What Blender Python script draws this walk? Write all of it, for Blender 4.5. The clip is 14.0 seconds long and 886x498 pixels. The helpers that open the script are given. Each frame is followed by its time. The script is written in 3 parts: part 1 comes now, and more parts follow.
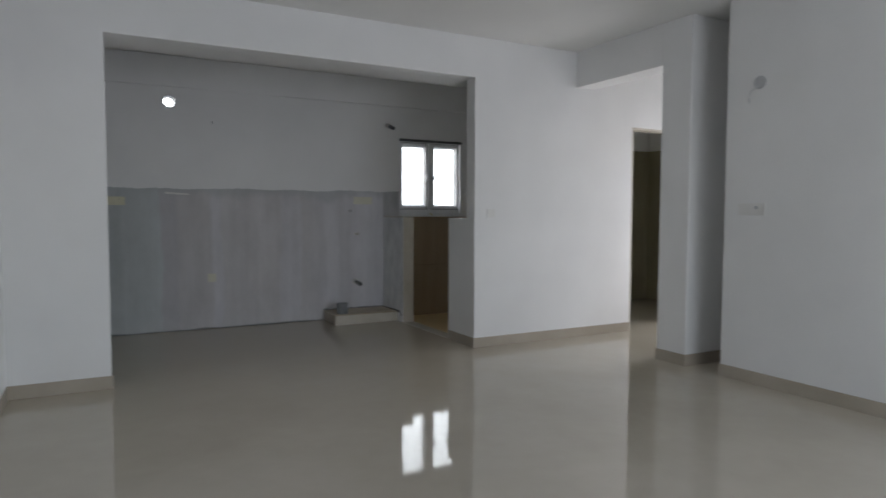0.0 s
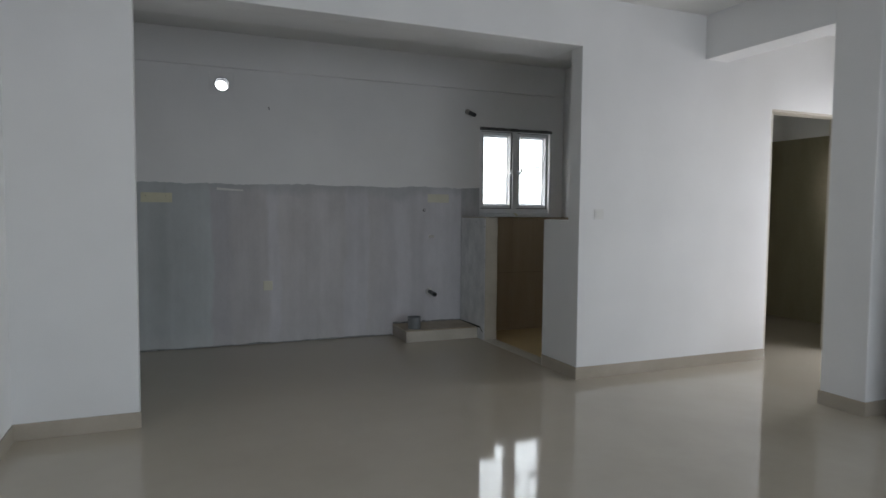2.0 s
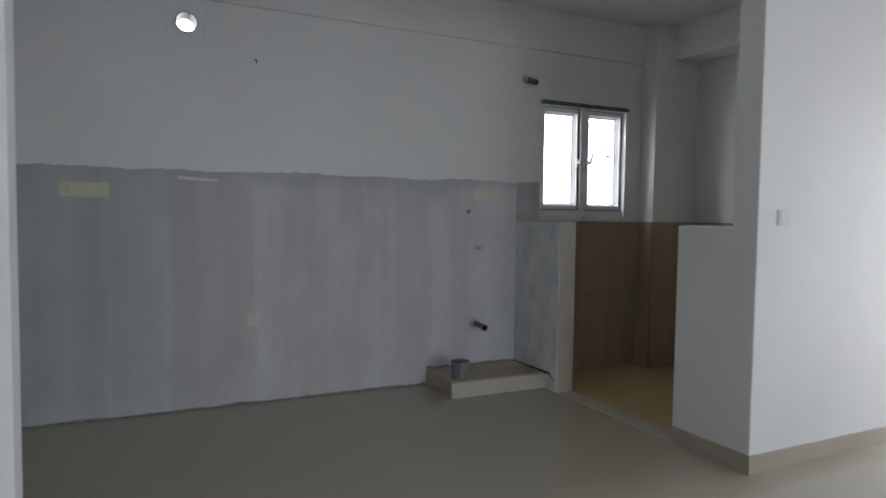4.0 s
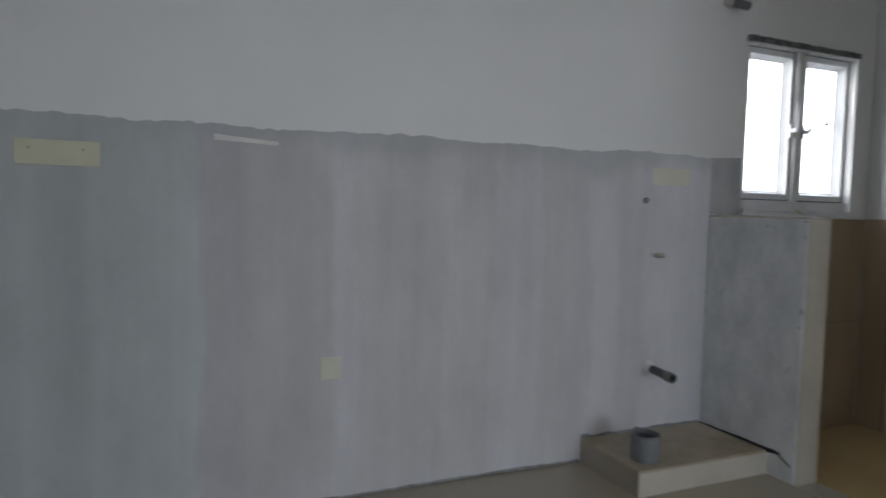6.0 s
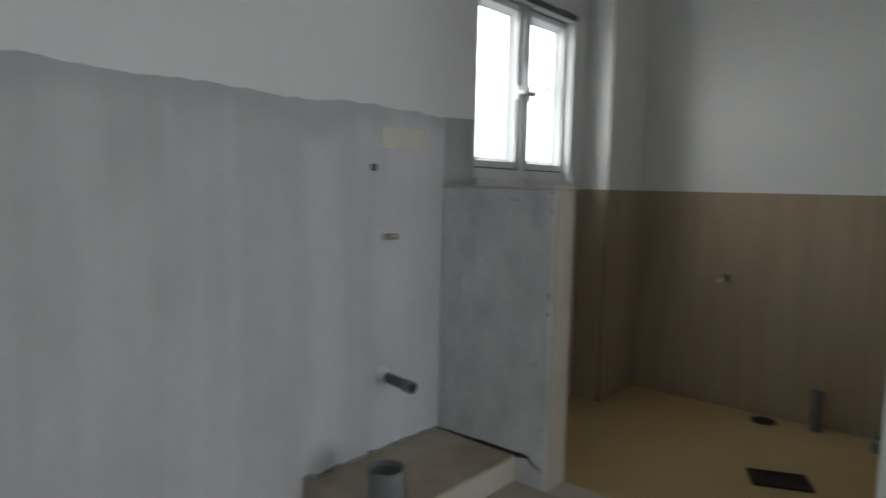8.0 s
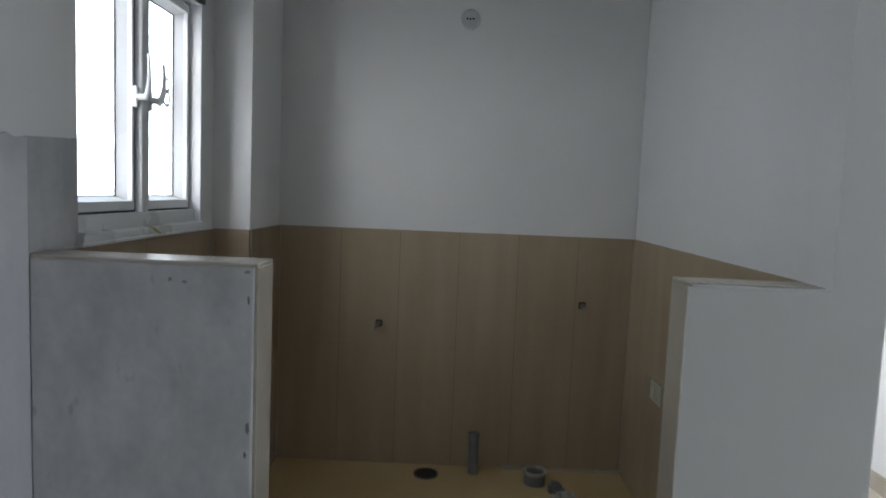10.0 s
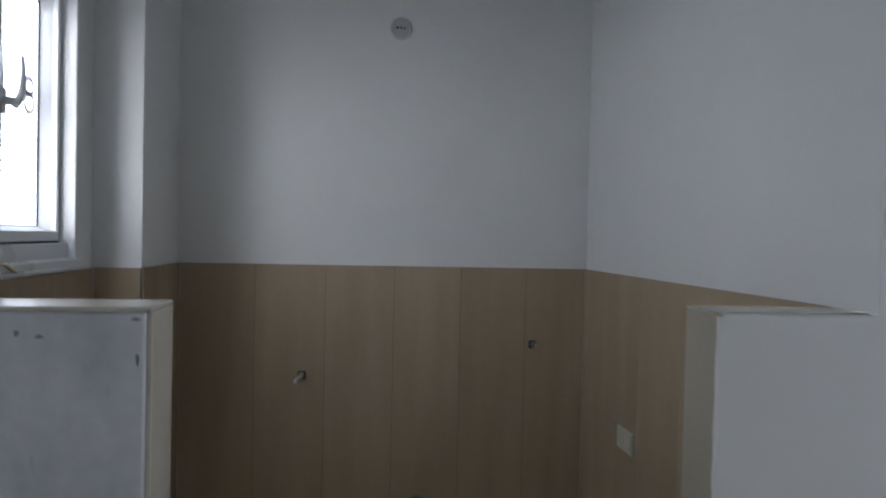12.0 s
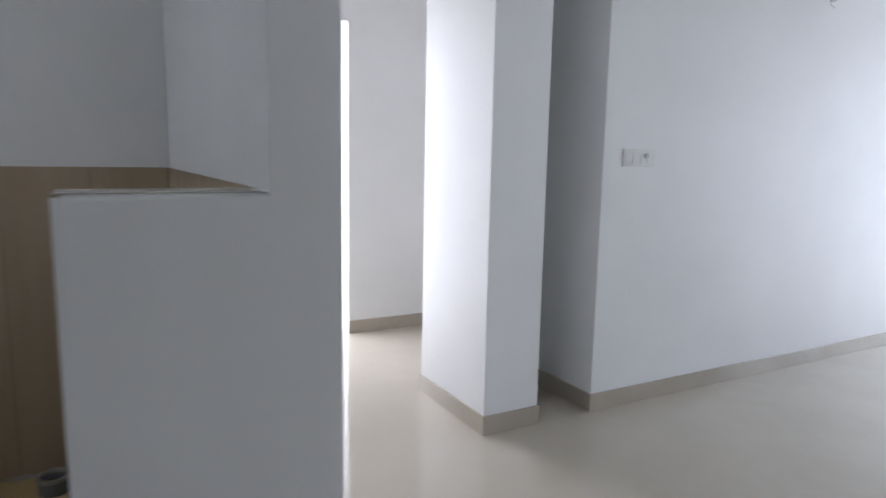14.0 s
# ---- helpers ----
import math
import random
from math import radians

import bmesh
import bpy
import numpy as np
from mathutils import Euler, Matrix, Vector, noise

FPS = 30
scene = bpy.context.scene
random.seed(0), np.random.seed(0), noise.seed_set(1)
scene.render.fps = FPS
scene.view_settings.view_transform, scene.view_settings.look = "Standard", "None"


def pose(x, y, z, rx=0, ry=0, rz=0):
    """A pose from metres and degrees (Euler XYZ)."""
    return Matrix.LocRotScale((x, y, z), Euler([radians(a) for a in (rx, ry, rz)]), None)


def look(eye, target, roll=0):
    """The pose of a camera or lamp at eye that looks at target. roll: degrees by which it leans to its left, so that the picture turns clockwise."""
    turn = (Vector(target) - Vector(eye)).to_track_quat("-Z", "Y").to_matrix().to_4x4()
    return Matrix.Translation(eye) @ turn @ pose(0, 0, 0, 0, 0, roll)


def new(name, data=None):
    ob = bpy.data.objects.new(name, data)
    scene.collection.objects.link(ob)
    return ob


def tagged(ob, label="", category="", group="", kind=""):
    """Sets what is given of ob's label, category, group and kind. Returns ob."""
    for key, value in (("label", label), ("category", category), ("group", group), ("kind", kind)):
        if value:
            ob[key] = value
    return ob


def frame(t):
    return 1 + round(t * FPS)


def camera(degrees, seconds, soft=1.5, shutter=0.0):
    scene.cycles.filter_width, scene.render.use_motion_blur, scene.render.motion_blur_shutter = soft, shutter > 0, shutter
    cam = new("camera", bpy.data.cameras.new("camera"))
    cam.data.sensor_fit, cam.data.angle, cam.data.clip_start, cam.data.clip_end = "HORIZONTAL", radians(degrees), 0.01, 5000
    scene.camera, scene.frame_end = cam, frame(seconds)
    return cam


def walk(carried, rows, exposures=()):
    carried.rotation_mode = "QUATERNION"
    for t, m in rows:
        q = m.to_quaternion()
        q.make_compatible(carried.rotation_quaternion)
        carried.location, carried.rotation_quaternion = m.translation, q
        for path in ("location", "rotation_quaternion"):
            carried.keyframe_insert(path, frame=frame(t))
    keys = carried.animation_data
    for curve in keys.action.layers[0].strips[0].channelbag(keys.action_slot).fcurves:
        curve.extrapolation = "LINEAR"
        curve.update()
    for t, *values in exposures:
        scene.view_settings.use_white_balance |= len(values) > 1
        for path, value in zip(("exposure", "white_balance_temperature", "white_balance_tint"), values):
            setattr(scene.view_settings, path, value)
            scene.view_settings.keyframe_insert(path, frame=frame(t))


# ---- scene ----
cam = camera(69.3, 14.0, 1.5, 0.5)

PATH = [
    (0, (-2.97, -4.913, 1.213), (-2.022, -3.156, 1.102), 0.2),
    (0.5, (-2.913, -4.897, 1.209), (-2.155, -3.05, 1.099), 0.1),
    (1, (-2.863, -4.72, 1.193), (-2.157, -2.852, 1.082), 0.2),
    (1.5, (-2.79, -4.359, 1.229), (-2.047, -2.506, 1.116), 0.3),
    (2, (-2.707, -3.913, 1.226), (-1.936, -2.071, 1.109), 0.5),
    (2.5, (-2.705, -3.419, 1.22), (-1.909, -1.588, 1.102), 0.7),
    (2.7, (-2.712, -3.22, 1.206), (-1.91, -1.391, 1.098), 0.6),
    (4.8, (-2.521, -1.312, 1.198), (-1.622, 0.471, 1.085), 1.0),
    (5, (-2.51, -1.124, 1.185), (-1.62, 0.663, 1.062), 1.3),
    (5.5, (-2.521, -0.724, 1.171), (-1.644, 1.07, 1.055), 1.4),
    (6, (-2.513, -0.374, 1.164), (-1.726, 1.46, 1.045), 1.4),
    (6.5, (-2.479, -0.152, 1.16), (-1.846, 1.742, 1.042), 1.2),
    (7, (-2.343, -0.011, 1.226), (-1.69, 1.872, 1.052), 1.4),
    (7.5, (-2.232, 0.139, 1.199), (-1.147, 1.808, 1.004), 1.7),
    (8, (-2.081, 0.29, 1.167), (-0.57, 1.586, 0.976), 1.3),
    (8.5, (-2.0, 0.47, 1.156), (-0.192, 1.296, 0.941), 1.7),
    (8.6, (-1.984, 0.509, 1.155), (-0.131, 1.227, 0.933), 1.6),
    (8.7, (-1.963, 0.553, 1.163), (-0.075, 1.168, 0.927), 1.8),
    (10.8, (-1.264, 1.22, 1.439), (0.732, 1.126, 1.359), 1.7),
    (11, (-1.208, 1.234, 1.441), (0.788, 1.118, 1.401), 1.6),
    (11.5, (-1.12, 1.214, 1.378), (0.872, 1.041, 1.373), 1.7),
    (11.6, (-1.12, 1.208, 1.367), (0.871, 1.015, 1.361), 1.5),
    (12, (-1.153, 1.168, 1.308), (0.83, 0.91, 1.27), 1.3),
    (12.5, (-1.259, 1.064, 1.241), (0.706, 0.731, 1.078), 0.9),
    (13, (-1.336, 0.832, 1.228), (0.575, 0.289, 0.995), 0.9),
    (13.5, (-1.329, 0.629, 1.217), (0.482, -0.175, 0.944), 0.6),
    (14, (-1.162, 0.42, 1.242), (0.572, -0.533, 0.955), 1.1),
]
EXPOSURES = [
    (0, 1.66, 6420, 12),
    (2.5, 1.74, 6360, 11),
    (5, 2.3, 6260, 12),
    (5.5, 2.42, 6180, 13),
    (6.4, 2.25, 6420, 11),
    (7, 2.67, 6480, 12),
    (7.6, 2.18, 6560, 9),
    (8, 2.28, 6480, 8),
    (8.5, 2.44, 6480, 10),
    (11, 2.35, 5950, 11),
    (12.5, 2.56, 5930, 13),
    (13, 2.6, 5950, 13),
    (13.4, 2.46, 5980, 13),
    (14, 2.44, 6050, 15),
]
walk(cam, [(t, look(eye, target, roll)) for t, eye, target, roll in PATH], EXPOSURES)

# ---- light ----
world = bpy.data.worlds.new("sky")
scene.world = world
world.use_nodes = True
wn = world.node_tree
sky = wn.nodes.new("ShaderNodeTexSky")
sky.sky_type, sky.sun_disc = "NISHITA", False
sky.sun_elevation, sky.sun_rotation = radians(20), radians(-68)
wn.links.new(sky.outputs[0], wn.nodes["Background"].inputs[0])
wn.nodes["Background"].inputs[1].default_value = 0.05

sun = new("sun", bpy.data.lights.new("sun", "SUN"))
sun.data.energy, sun.data.angle, sun.data.color = 1.2, radians(80), (0.92, 0.955, 1.0)
sun.matrix_world = look((-9, 6, 5.6), (1.2, 1.8, 1.6))


def window_light(eye, target, width, height, watts, colour):
    """Daylight that enters through an opening."""
    lamp = new("daylight", bpy.data.lights.new("daylight", "AREA"))
    lamp.data.shape, lamp.data.size, lamp.data.size_y = "RECTANGLE", width, height
    lamp.data.energy, lamp.data.color = watts, colour
    lamp.matrix_world = look(eye, target)
    return lamp


window_light((0.635, 2.182, 1.662), (0.635, 0, 1.662), 0.79, 0.79, 0.48, (0.86, 0.92, 1.0))
# added light for the living room, through an invented opening in the south wall
window_light((-0.45, -6.77, 1.15), (-0.45, 0, 1.15), 3.1, 2.2, 17.5, (0.85, 0.9, 1.0))
# added lamp at an invented east opening, to brighten the west wall
window_light((1.79, -5.6, 1.15), (0, -5.6, 1.15), 1.7, 2.2, 12, (0.8, 0.89, 1.0))
window_light((3.13, -0.615, 1.05), (0, -0.615, 1.05), 0.97, 2.08, 8.8, (0.97, 0.965, 1.0))
window_light((2.575, 1.97, 1.62), (2.575, 0, 1.62), 0.62, 0.82, 0.8, (0.9, 0.96, 1.0))


# ---- materials ----
def material(name):
    m = bpy.data.materials.new(name)
    m.use_nodes = True
    return m, m.node_tree, m.node_tree.nodes["Principled BSDF"]


def surface(name, dark, light, rough, scale=3.0, fine=60.0, bump=0.1, stretch=(1, 1, 1), metal=0.0, gloss_range=0.08, depth=0.002):
    """Two scales of colour variation, fine relief and uneven gloss."""
    m, tree, bsdf = material(name)
    link, add = tree.links.new, tree.nodes.new
    coord, mapping = add("ShaderNodeTexCoord"), add("ShaderNodeMapping")
    mapping.inputs["Scale"].default_value = stretch
    link(coord.outputs["Object"], mapping.inputs[0])
    big, small = add("ShaderNodeTexNoise"), add("ShaderNodeTexNoise")
    big.inputs["Scale"].default_value, big.inputs["Detail"].default_value = scale, 5
    small.inputs["Scale"].default_value, small.inputs["Detail"].default_value = fine, 3
    link(mapping.outputs[0], big.inputs[0])
    link(coord.outputs["Object"], small.inputs[0])
    blend = add("ShaderNodeMath")
    blend.operation = "MULTIPLY_ADD"
    blend.inputs[1].default_value = 0.25
    link(small.outputs[0], blend.inputs[0])
    link(big.outputs[0], blend.inputs[2])
    ramp = add("ShaderNodeValToRGB")
    ramp.color_ramp.elements[0].position, ramp.color_ramp.elements[1].position = 0.42, 0.82
    ramp.color_ramp.elements[0].color, ramp.color_ramp.elements[1].color = (*dark, 1), (*light, 1)
    link(blend.outputs[0], ramp.inputs[0])
    link(ramp.outputs[0], bsdf.inputs["Base Color"])
    gloss = add("ShaderNodeMapRange")
    gloss.inputs["To Min"].default_value = max(0.0, rough - gloss_range)
    gloss.inputs["To Max"].default_value = rough + gloss_range
    link(big.outputs[0], gloss.inputs[0])
    link(gloss.outputs[0], bsdf.inputs["Roughness"])
    relief = add("ShaderNodeBump")
    relief.inputs["Strength"].default_value, relief.inputs["Distance"].default_value = bump, depth
    link(small.outputs[0], relief.inputs["Height"])
    link(relief.outputs[0], bsdf.inputs["Normal"])
    bsdf.inputs["Metallic"].default_value = metal
    return m


PAINT = surface("white_wall_paint", (0.76, 0.76, 0.75), (0.83, 0.83, 0.82), 0.5, 1.3, 140, 0.12)
CEILING = surface("ceiling_paint", (0.74, 0.74, 0.72), (0.80, 0.80, 0.78), 0.75, 1.0, 120, 0.1)
FLOOR = surface("polished_floor_tile", (0.478, 0.432, 0.353), (0.54, 0.492, 0.413), 0.045, 1.2, 9, 0.035, gloss_range=0.02)
SKIRT = surface("skirting_tile", (0.40, 0.355, 0.285), (0.46, 0.41, 0.34), 0.2, 3, 60, 0.05)
DADO = surface("brown_wall_tile", (0.385, 0.303, 0.204), (0.435, 0.348, 0.243), 0.2, 4, 40, 0.04, (2.4, 2.4, 0.25))
BATH = surface("bath_wall_tile", (0.27, 0.25, 0.165), (0.33, 0.305, 0.21), 0.17, 3, 30, 0.04, (1.6, 1.6, 0.4))
UTIL = surface("utility_floor_tile", (0.55, 0.405, 0.19), (0.66, 0.50, 0.255), 0.36, 1.7, 30, 0.08, gloss_range=0.04)
EDGE = surface("cream_edge_tile", (0.52, 0.48, 0.40), (0.62, 0.58, 0.50), 0.18, 4, 60, 0.06)
DIRTY = surface("dirty_beige_tile", (0.33, 0.265, 0.16), (0.50, 0.43, 0.335), 0.45, 5, 50, 0.2)
GROUT = surface("brown_grout", (0.13, 0.105, 0.075), (0.2, 0.165, 0.12), 0.9, 12, 90, 0.3)
DULL = surface("dull_grey_beige_tile", (0.36, 0.325, 0.255), (0.43, 0.39, 0.315), 0.4, 4, 60, 0.08)
UPVC = surface("white_upvc", (0.72, 0.73, 0.74), (0.78, 0.79, 0.80), 0.28, 3, 90, 0.03)
GASKET = surface("black_gasket", (0.012, 0.012, 0.014), (0.03, 0.03, 0.032), 0.6, 8, 90, 0.1)
PVC = surface("grey_pvc", (0.16, 0.17, 0.175), (0.23, 0.24, 0.245), 0.4, 9, 80, 0.1)
DARKPIPE = surface("dark_pipe", (0.085, 0.087, 0.092), (0.16, 0.163, 0.17), 0.35, 9, 80, 0.1)
BRASS = surface("dull_chrome", (0.42, 0.40, 0.36), (0.6, 0.58, 0.54), 0.3, 12, 60, 0.1, metal=0.9)
IRON = surface("black_iron", (0.008, 0.008, 0.008), (0.03, 0.028, 0.026), 0.55, 14, 90, 0.3)
CREAM = surface("cream_plastic", (0.58, 0.56, 0.40), (0.66, 0.64, 0.48), 0.5, 8, 70, 0.15)
SWITCH = surface("ivory_switch_plastic", (0.72, 0.715, 0.69), (0.78, 0.775, 0.75), 0.35, 6, 60, 0.03)
IVORY = surface("aged_ivory_plastic", (0.50, 0.48, 0.37), (0.58, 0.56, 0.45), 0.4, 6, 60, 0.05)
CEMENT = surface("raw_cement", (0.17, 0.18, 0.17), (0.36, 0.37, 0.36), 0.85, 22, 90, 0.6)
DARKCEMENT = surface("dark_raw_cement", (0.05, 0.055, 0.052), (0.2, 0.21, 0.2), 0.85, 26, 90, 0.6)
LIME = surface("white_putty", (0.72, 0.71, 0.68), (0.82, 0.81, 0.78), 0.8, 9, 80, 0.4)
FRAMEWOOD = surface("primed_door_frame", (0.50, 0.46, 0.38), (0.60, 0.56, 0.48), 0.45, 5, 60, 0.1, (2, 2, 0.2))
RAG = surface("dirty_white_cloth", (0.28, 0.27, 0.24), (0.55, 0.53, 0.48), 0.9, 14, 90, 0.5)
BOXLIGHT = surface("pale_grey_box_plastic", (0.45, 0.46, 0.47), (0.55, 0.56, 0.57), 0.5, 10, 80, 0.1)


def dust_floor(m):
    """A thin brown film of building dust that thickens unevenly towards the kitchen."""
    tree = m.node_tree
    link, add = tree.links.new, tree.nodes.new
    bsdf = tree.nodes["Principled BSDF"]
    coord, split, patch, reach, share = add("ShaderNodeTexCoord"), add("ShaderNodeSeparateXYZ"), add("ShaderNodeTexNoise"), add("ShaderNodeMath"), add("ShaderNodeMapRange")
    patch.inputs["Scale"].default_value, patch.inputs["Detail"].default_value = 0.9, 6
    link(coord.outputs["Object"], split.inputs[0])
    link(coord.outputs["Object"], patch.inputs[0])
    reach.operation, reach.inputs[1].default_value = "MULTIPLY_ADD", 2.2
    link(patch.outputs[0], reach.inputs[0])
    link(split.outputs[1], reach.inputs[2])
    share.inputs["From Min"].default_value, share.inputs["From Max"].default_value = -0.6, 2.2
    link(reach.outputs[0], share.inputs[0])
    for socket, kind in (("Base Color", "RGBA"), ("Roughness", "FLOAT")):
        mix, before = add("ShaderNodeMix"), bsdf.inputs[socket].links[0].from_socket
        mix.data_type = kind
        link(share.outputs[0], mix.inputs[0])
        if kind == "RGBA":
            link(before, mix.inputs[6])
            mix.inputs[7].default_value = (0.455, 0.402, 0.322, 1)
            link(mix.outputs[2], bsdf.inputs[socket])
        else:
            link(before, mix.inputs[2])
            mix.inputs[3].default_value = 0.1
            link(mix.outputs[0], bsdf.inputs[socket])


dust_floor(FLOOR)


def plaster():
    """Bare cement plaster, trowelled in upright strokes, with lime blooms and fine pitting."""
    m, tree, bsdf = material("bare_cement_plaster")
    link, add = tree.links.new, tree.nodes.new
    coord = add("ShaderNodeTexCoord")

    def noisy(scale, stretch, detail, rough=0.55):
        mapping, n = add("ShaderNodeMapping"), add("ShaderNodeTexNoise")
        mapping.inputs["Scale"].default_value = stretch
        link(coord.outputs["Object"], mapping.inputs[0])
        link(mapping.outputs[0], n.inputs[0])
        n.inputs["Scale"].default_value, n.inputs["Detail"].default_value, n.inputs["Roughness"].default_value = scale, detail, rough
        return n.outputs[0]

    def mix(a, b, share):
        n = add("ShaderNodeMix")
        n.inputs[0].default_value = share
        link(a, n.inputs[2])
        link(b, n.inputs[3])
        return n.outputs[0]

    def node(kind, a, b, c=None):
        n = add("ShaderNodeMath")
        n.operation = kind
        for k, v in enumerate((a, b, c)):
            if v is None:
                continue
            if isinstance(v, (int, float)):
                n.inputs[k].default_value = v
            else:
                link(v, n.inputs[k])
        return n.outputs[0]

    def blend(a, colour, share):
        n = add("ShaderNodeMix")
        n.data_type = "RGBA"
        link(share, n.inputs[0])
        link(a, n.inputs[6])
        n.inputs[7].default_value = (*colour, 1)
        return n.outputs[2]

    strokes = noisy(3.4, (1, 1, 0.05), 3.5, 0.55)
    streaks = noisy(11, (1, 1, 0.035), 3, 0.6)
    cloud = noisy(1.6, (1, 1, 0.6), 4)
    blotch = noisy(6, (1, 1, 0.5), 5, 0.6)
    grit = noisy(55, (1, 1, 0.8), 3, 0.6)
    # uneven trowelled lanes with wandering edges, set darker and cooler towards the left
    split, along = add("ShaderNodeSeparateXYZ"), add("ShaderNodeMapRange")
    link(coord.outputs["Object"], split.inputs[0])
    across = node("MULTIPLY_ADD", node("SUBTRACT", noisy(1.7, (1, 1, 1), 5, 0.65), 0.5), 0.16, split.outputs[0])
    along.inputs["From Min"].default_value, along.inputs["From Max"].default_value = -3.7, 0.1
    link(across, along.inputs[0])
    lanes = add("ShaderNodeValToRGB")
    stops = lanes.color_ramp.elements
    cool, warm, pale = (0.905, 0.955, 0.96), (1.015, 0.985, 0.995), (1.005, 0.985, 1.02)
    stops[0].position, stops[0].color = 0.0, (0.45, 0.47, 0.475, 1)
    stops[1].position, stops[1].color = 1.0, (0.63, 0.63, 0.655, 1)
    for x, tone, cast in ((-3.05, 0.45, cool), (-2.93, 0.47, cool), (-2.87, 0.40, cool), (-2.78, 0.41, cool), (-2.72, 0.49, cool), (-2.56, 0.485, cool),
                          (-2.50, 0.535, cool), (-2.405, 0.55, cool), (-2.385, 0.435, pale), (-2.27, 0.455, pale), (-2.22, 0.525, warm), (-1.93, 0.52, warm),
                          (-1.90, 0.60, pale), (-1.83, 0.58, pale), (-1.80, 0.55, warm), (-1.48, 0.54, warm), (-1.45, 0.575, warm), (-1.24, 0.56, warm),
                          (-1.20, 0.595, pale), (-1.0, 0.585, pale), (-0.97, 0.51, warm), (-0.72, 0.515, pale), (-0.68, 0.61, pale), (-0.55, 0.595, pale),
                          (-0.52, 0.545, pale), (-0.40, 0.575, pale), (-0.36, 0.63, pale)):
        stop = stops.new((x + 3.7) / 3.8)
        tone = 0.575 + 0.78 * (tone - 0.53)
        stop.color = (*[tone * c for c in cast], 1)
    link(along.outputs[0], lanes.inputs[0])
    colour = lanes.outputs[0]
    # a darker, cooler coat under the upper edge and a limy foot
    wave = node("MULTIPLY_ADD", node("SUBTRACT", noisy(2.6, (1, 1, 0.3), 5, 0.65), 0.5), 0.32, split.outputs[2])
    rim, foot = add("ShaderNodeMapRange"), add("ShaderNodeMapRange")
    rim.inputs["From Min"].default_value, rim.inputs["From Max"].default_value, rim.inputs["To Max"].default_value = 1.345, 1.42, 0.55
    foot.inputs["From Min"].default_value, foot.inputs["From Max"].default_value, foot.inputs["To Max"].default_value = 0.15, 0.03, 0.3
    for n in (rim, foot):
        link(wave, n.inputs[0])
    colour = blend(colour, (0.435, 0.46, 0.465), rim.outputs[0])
    colour = blend(colour, (0.66, 0.655, 0.65), foot.outputs[0])
    # uneven drying at several sizes
    value = mix(mix(mix(strokes, cloud, 0.4), blotch, 0.36), mix(streaks, grit, 0.35), 0.24)
    spread, scaled = add("ShaderNodeMapRange"), add("ShaderNodeVectorMath")
    spread.inputs["From Min"].default_value, spread.inputs["From Max"].default_value = 0.36, 0.64
    spread.inputs["To Min"].default_value, spread.inputs["To Max"].default_value = 0.84, 1.16
    link(value, spread.inputs[0])
    scaled.operation = "SCALE"
    link(colour, scaled.inputs[0])
    link(spread.outputs[0], scaled.inputs["Scale"])
    link(scaled.outputs[0], bsdf.inputs["Base Color"])
    bsdf.inputs["Roughness"].default_value = 0.85
    relief = add("ShaderNodeBump")
    relief.inputs["Strength"].default_value, relief.inputs["Distance"].default_value = 0.2, 0.003
    link(grit, relief.inputs["Height"])
    link(relief.outputs[0], bsdf.inputs["Normal"])
    return m


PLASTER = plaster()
COAT = surface("dark_cement_coat", (0.40, 0.41, 0.42), (0.55, 0.55, 0.56), 0.85, 9, 50, 0.3, (1, 1, 0.4))


def skim():
    """Blue-grey cement skim with soft clouds and dark scuffs."""
    m = surface("scuffed_cement_skim", (0.56, 0.578, 0.588), (0.81, 0.815, 0.82), 0.7, 7.0, 34, 0.3, (1, 1, 0.6))
    tree = m.node_tree
    link, add = tree.links.new, tree.nodes.new
    bsdf = tree.nodes["Principled BSDF"]
    base = bsdf.inputs["Base Color"].links[0].from_socket
    coord, mapping, marks, cut, mix = add("ShaderNodeTexCoord"), add("ShaderNodeMapping"), add("ShaderNodeTexNoise"), add("ShaderNodeMapRange"), add("ShaderNodeMix")
    mapping.inputs["Scale"].default_value = (1, 1, 0.6)
    link(coord.outputs["Object"], mapping.inputs[0])
    link(mapping.outputs[0], marks.inputs[0])
    marks.inputs["Scale"].default_value, marks.inputs["Detail"].default_value = 16, 3
    cut.inputs["From Min"].default_value, cut.inputs["From Max"].default_value, cut.inputs["To Max"].default_value = 0.66, 0.76, 0.45
    link(marks.outputs[0], cut.inputs[0])
    mix.data_type = "RGBA"
    link(cut.outputs[0], mix.inputs[0])
    link(base, mix.inputs[6])
    mix.inputs[7].default_value = (0.2, 0.215, 0.225, 1)
    link(mix.outputs[2], bsdf.inputs["Base Color"])
    return m


SKIM = skim()

GLASS, _tree, _bsdf = material("clear_glass")
_bsdf.inputs["Base Color"].default_value = (0.97, 0.99, 0.98, 1)
_bsdf.inputs["Transmission Weight"].default_value, _bsdf.inputs["Roughness"].default_value = 1.0, 0.02
_bsdf.inputs["IOR"].default_value = 1.45

STICKER, _tree, _bsdf = material("clouded_clear_sticker")
_bsdf.inputs["Base Color"].default_value = (0.42, 0.43, 0.44, 1)
_bsdf.inputs["Roughness"].default_value, _bsdf.inputs["Alpha"].default_value = 0.5, 0.75

HAZE, _tree, _bsdf = material("bright_overcast_distance")
_bsdf.inputs["Base Color"].default_value = (0.8, 0.82, 0.84, 1)
_bsdf.inputs["Emission Color"].default_value = (0.95, 0.98, 1.0, 1)
_bsdf.inputs["Emission Strength"].default_value = 1.1


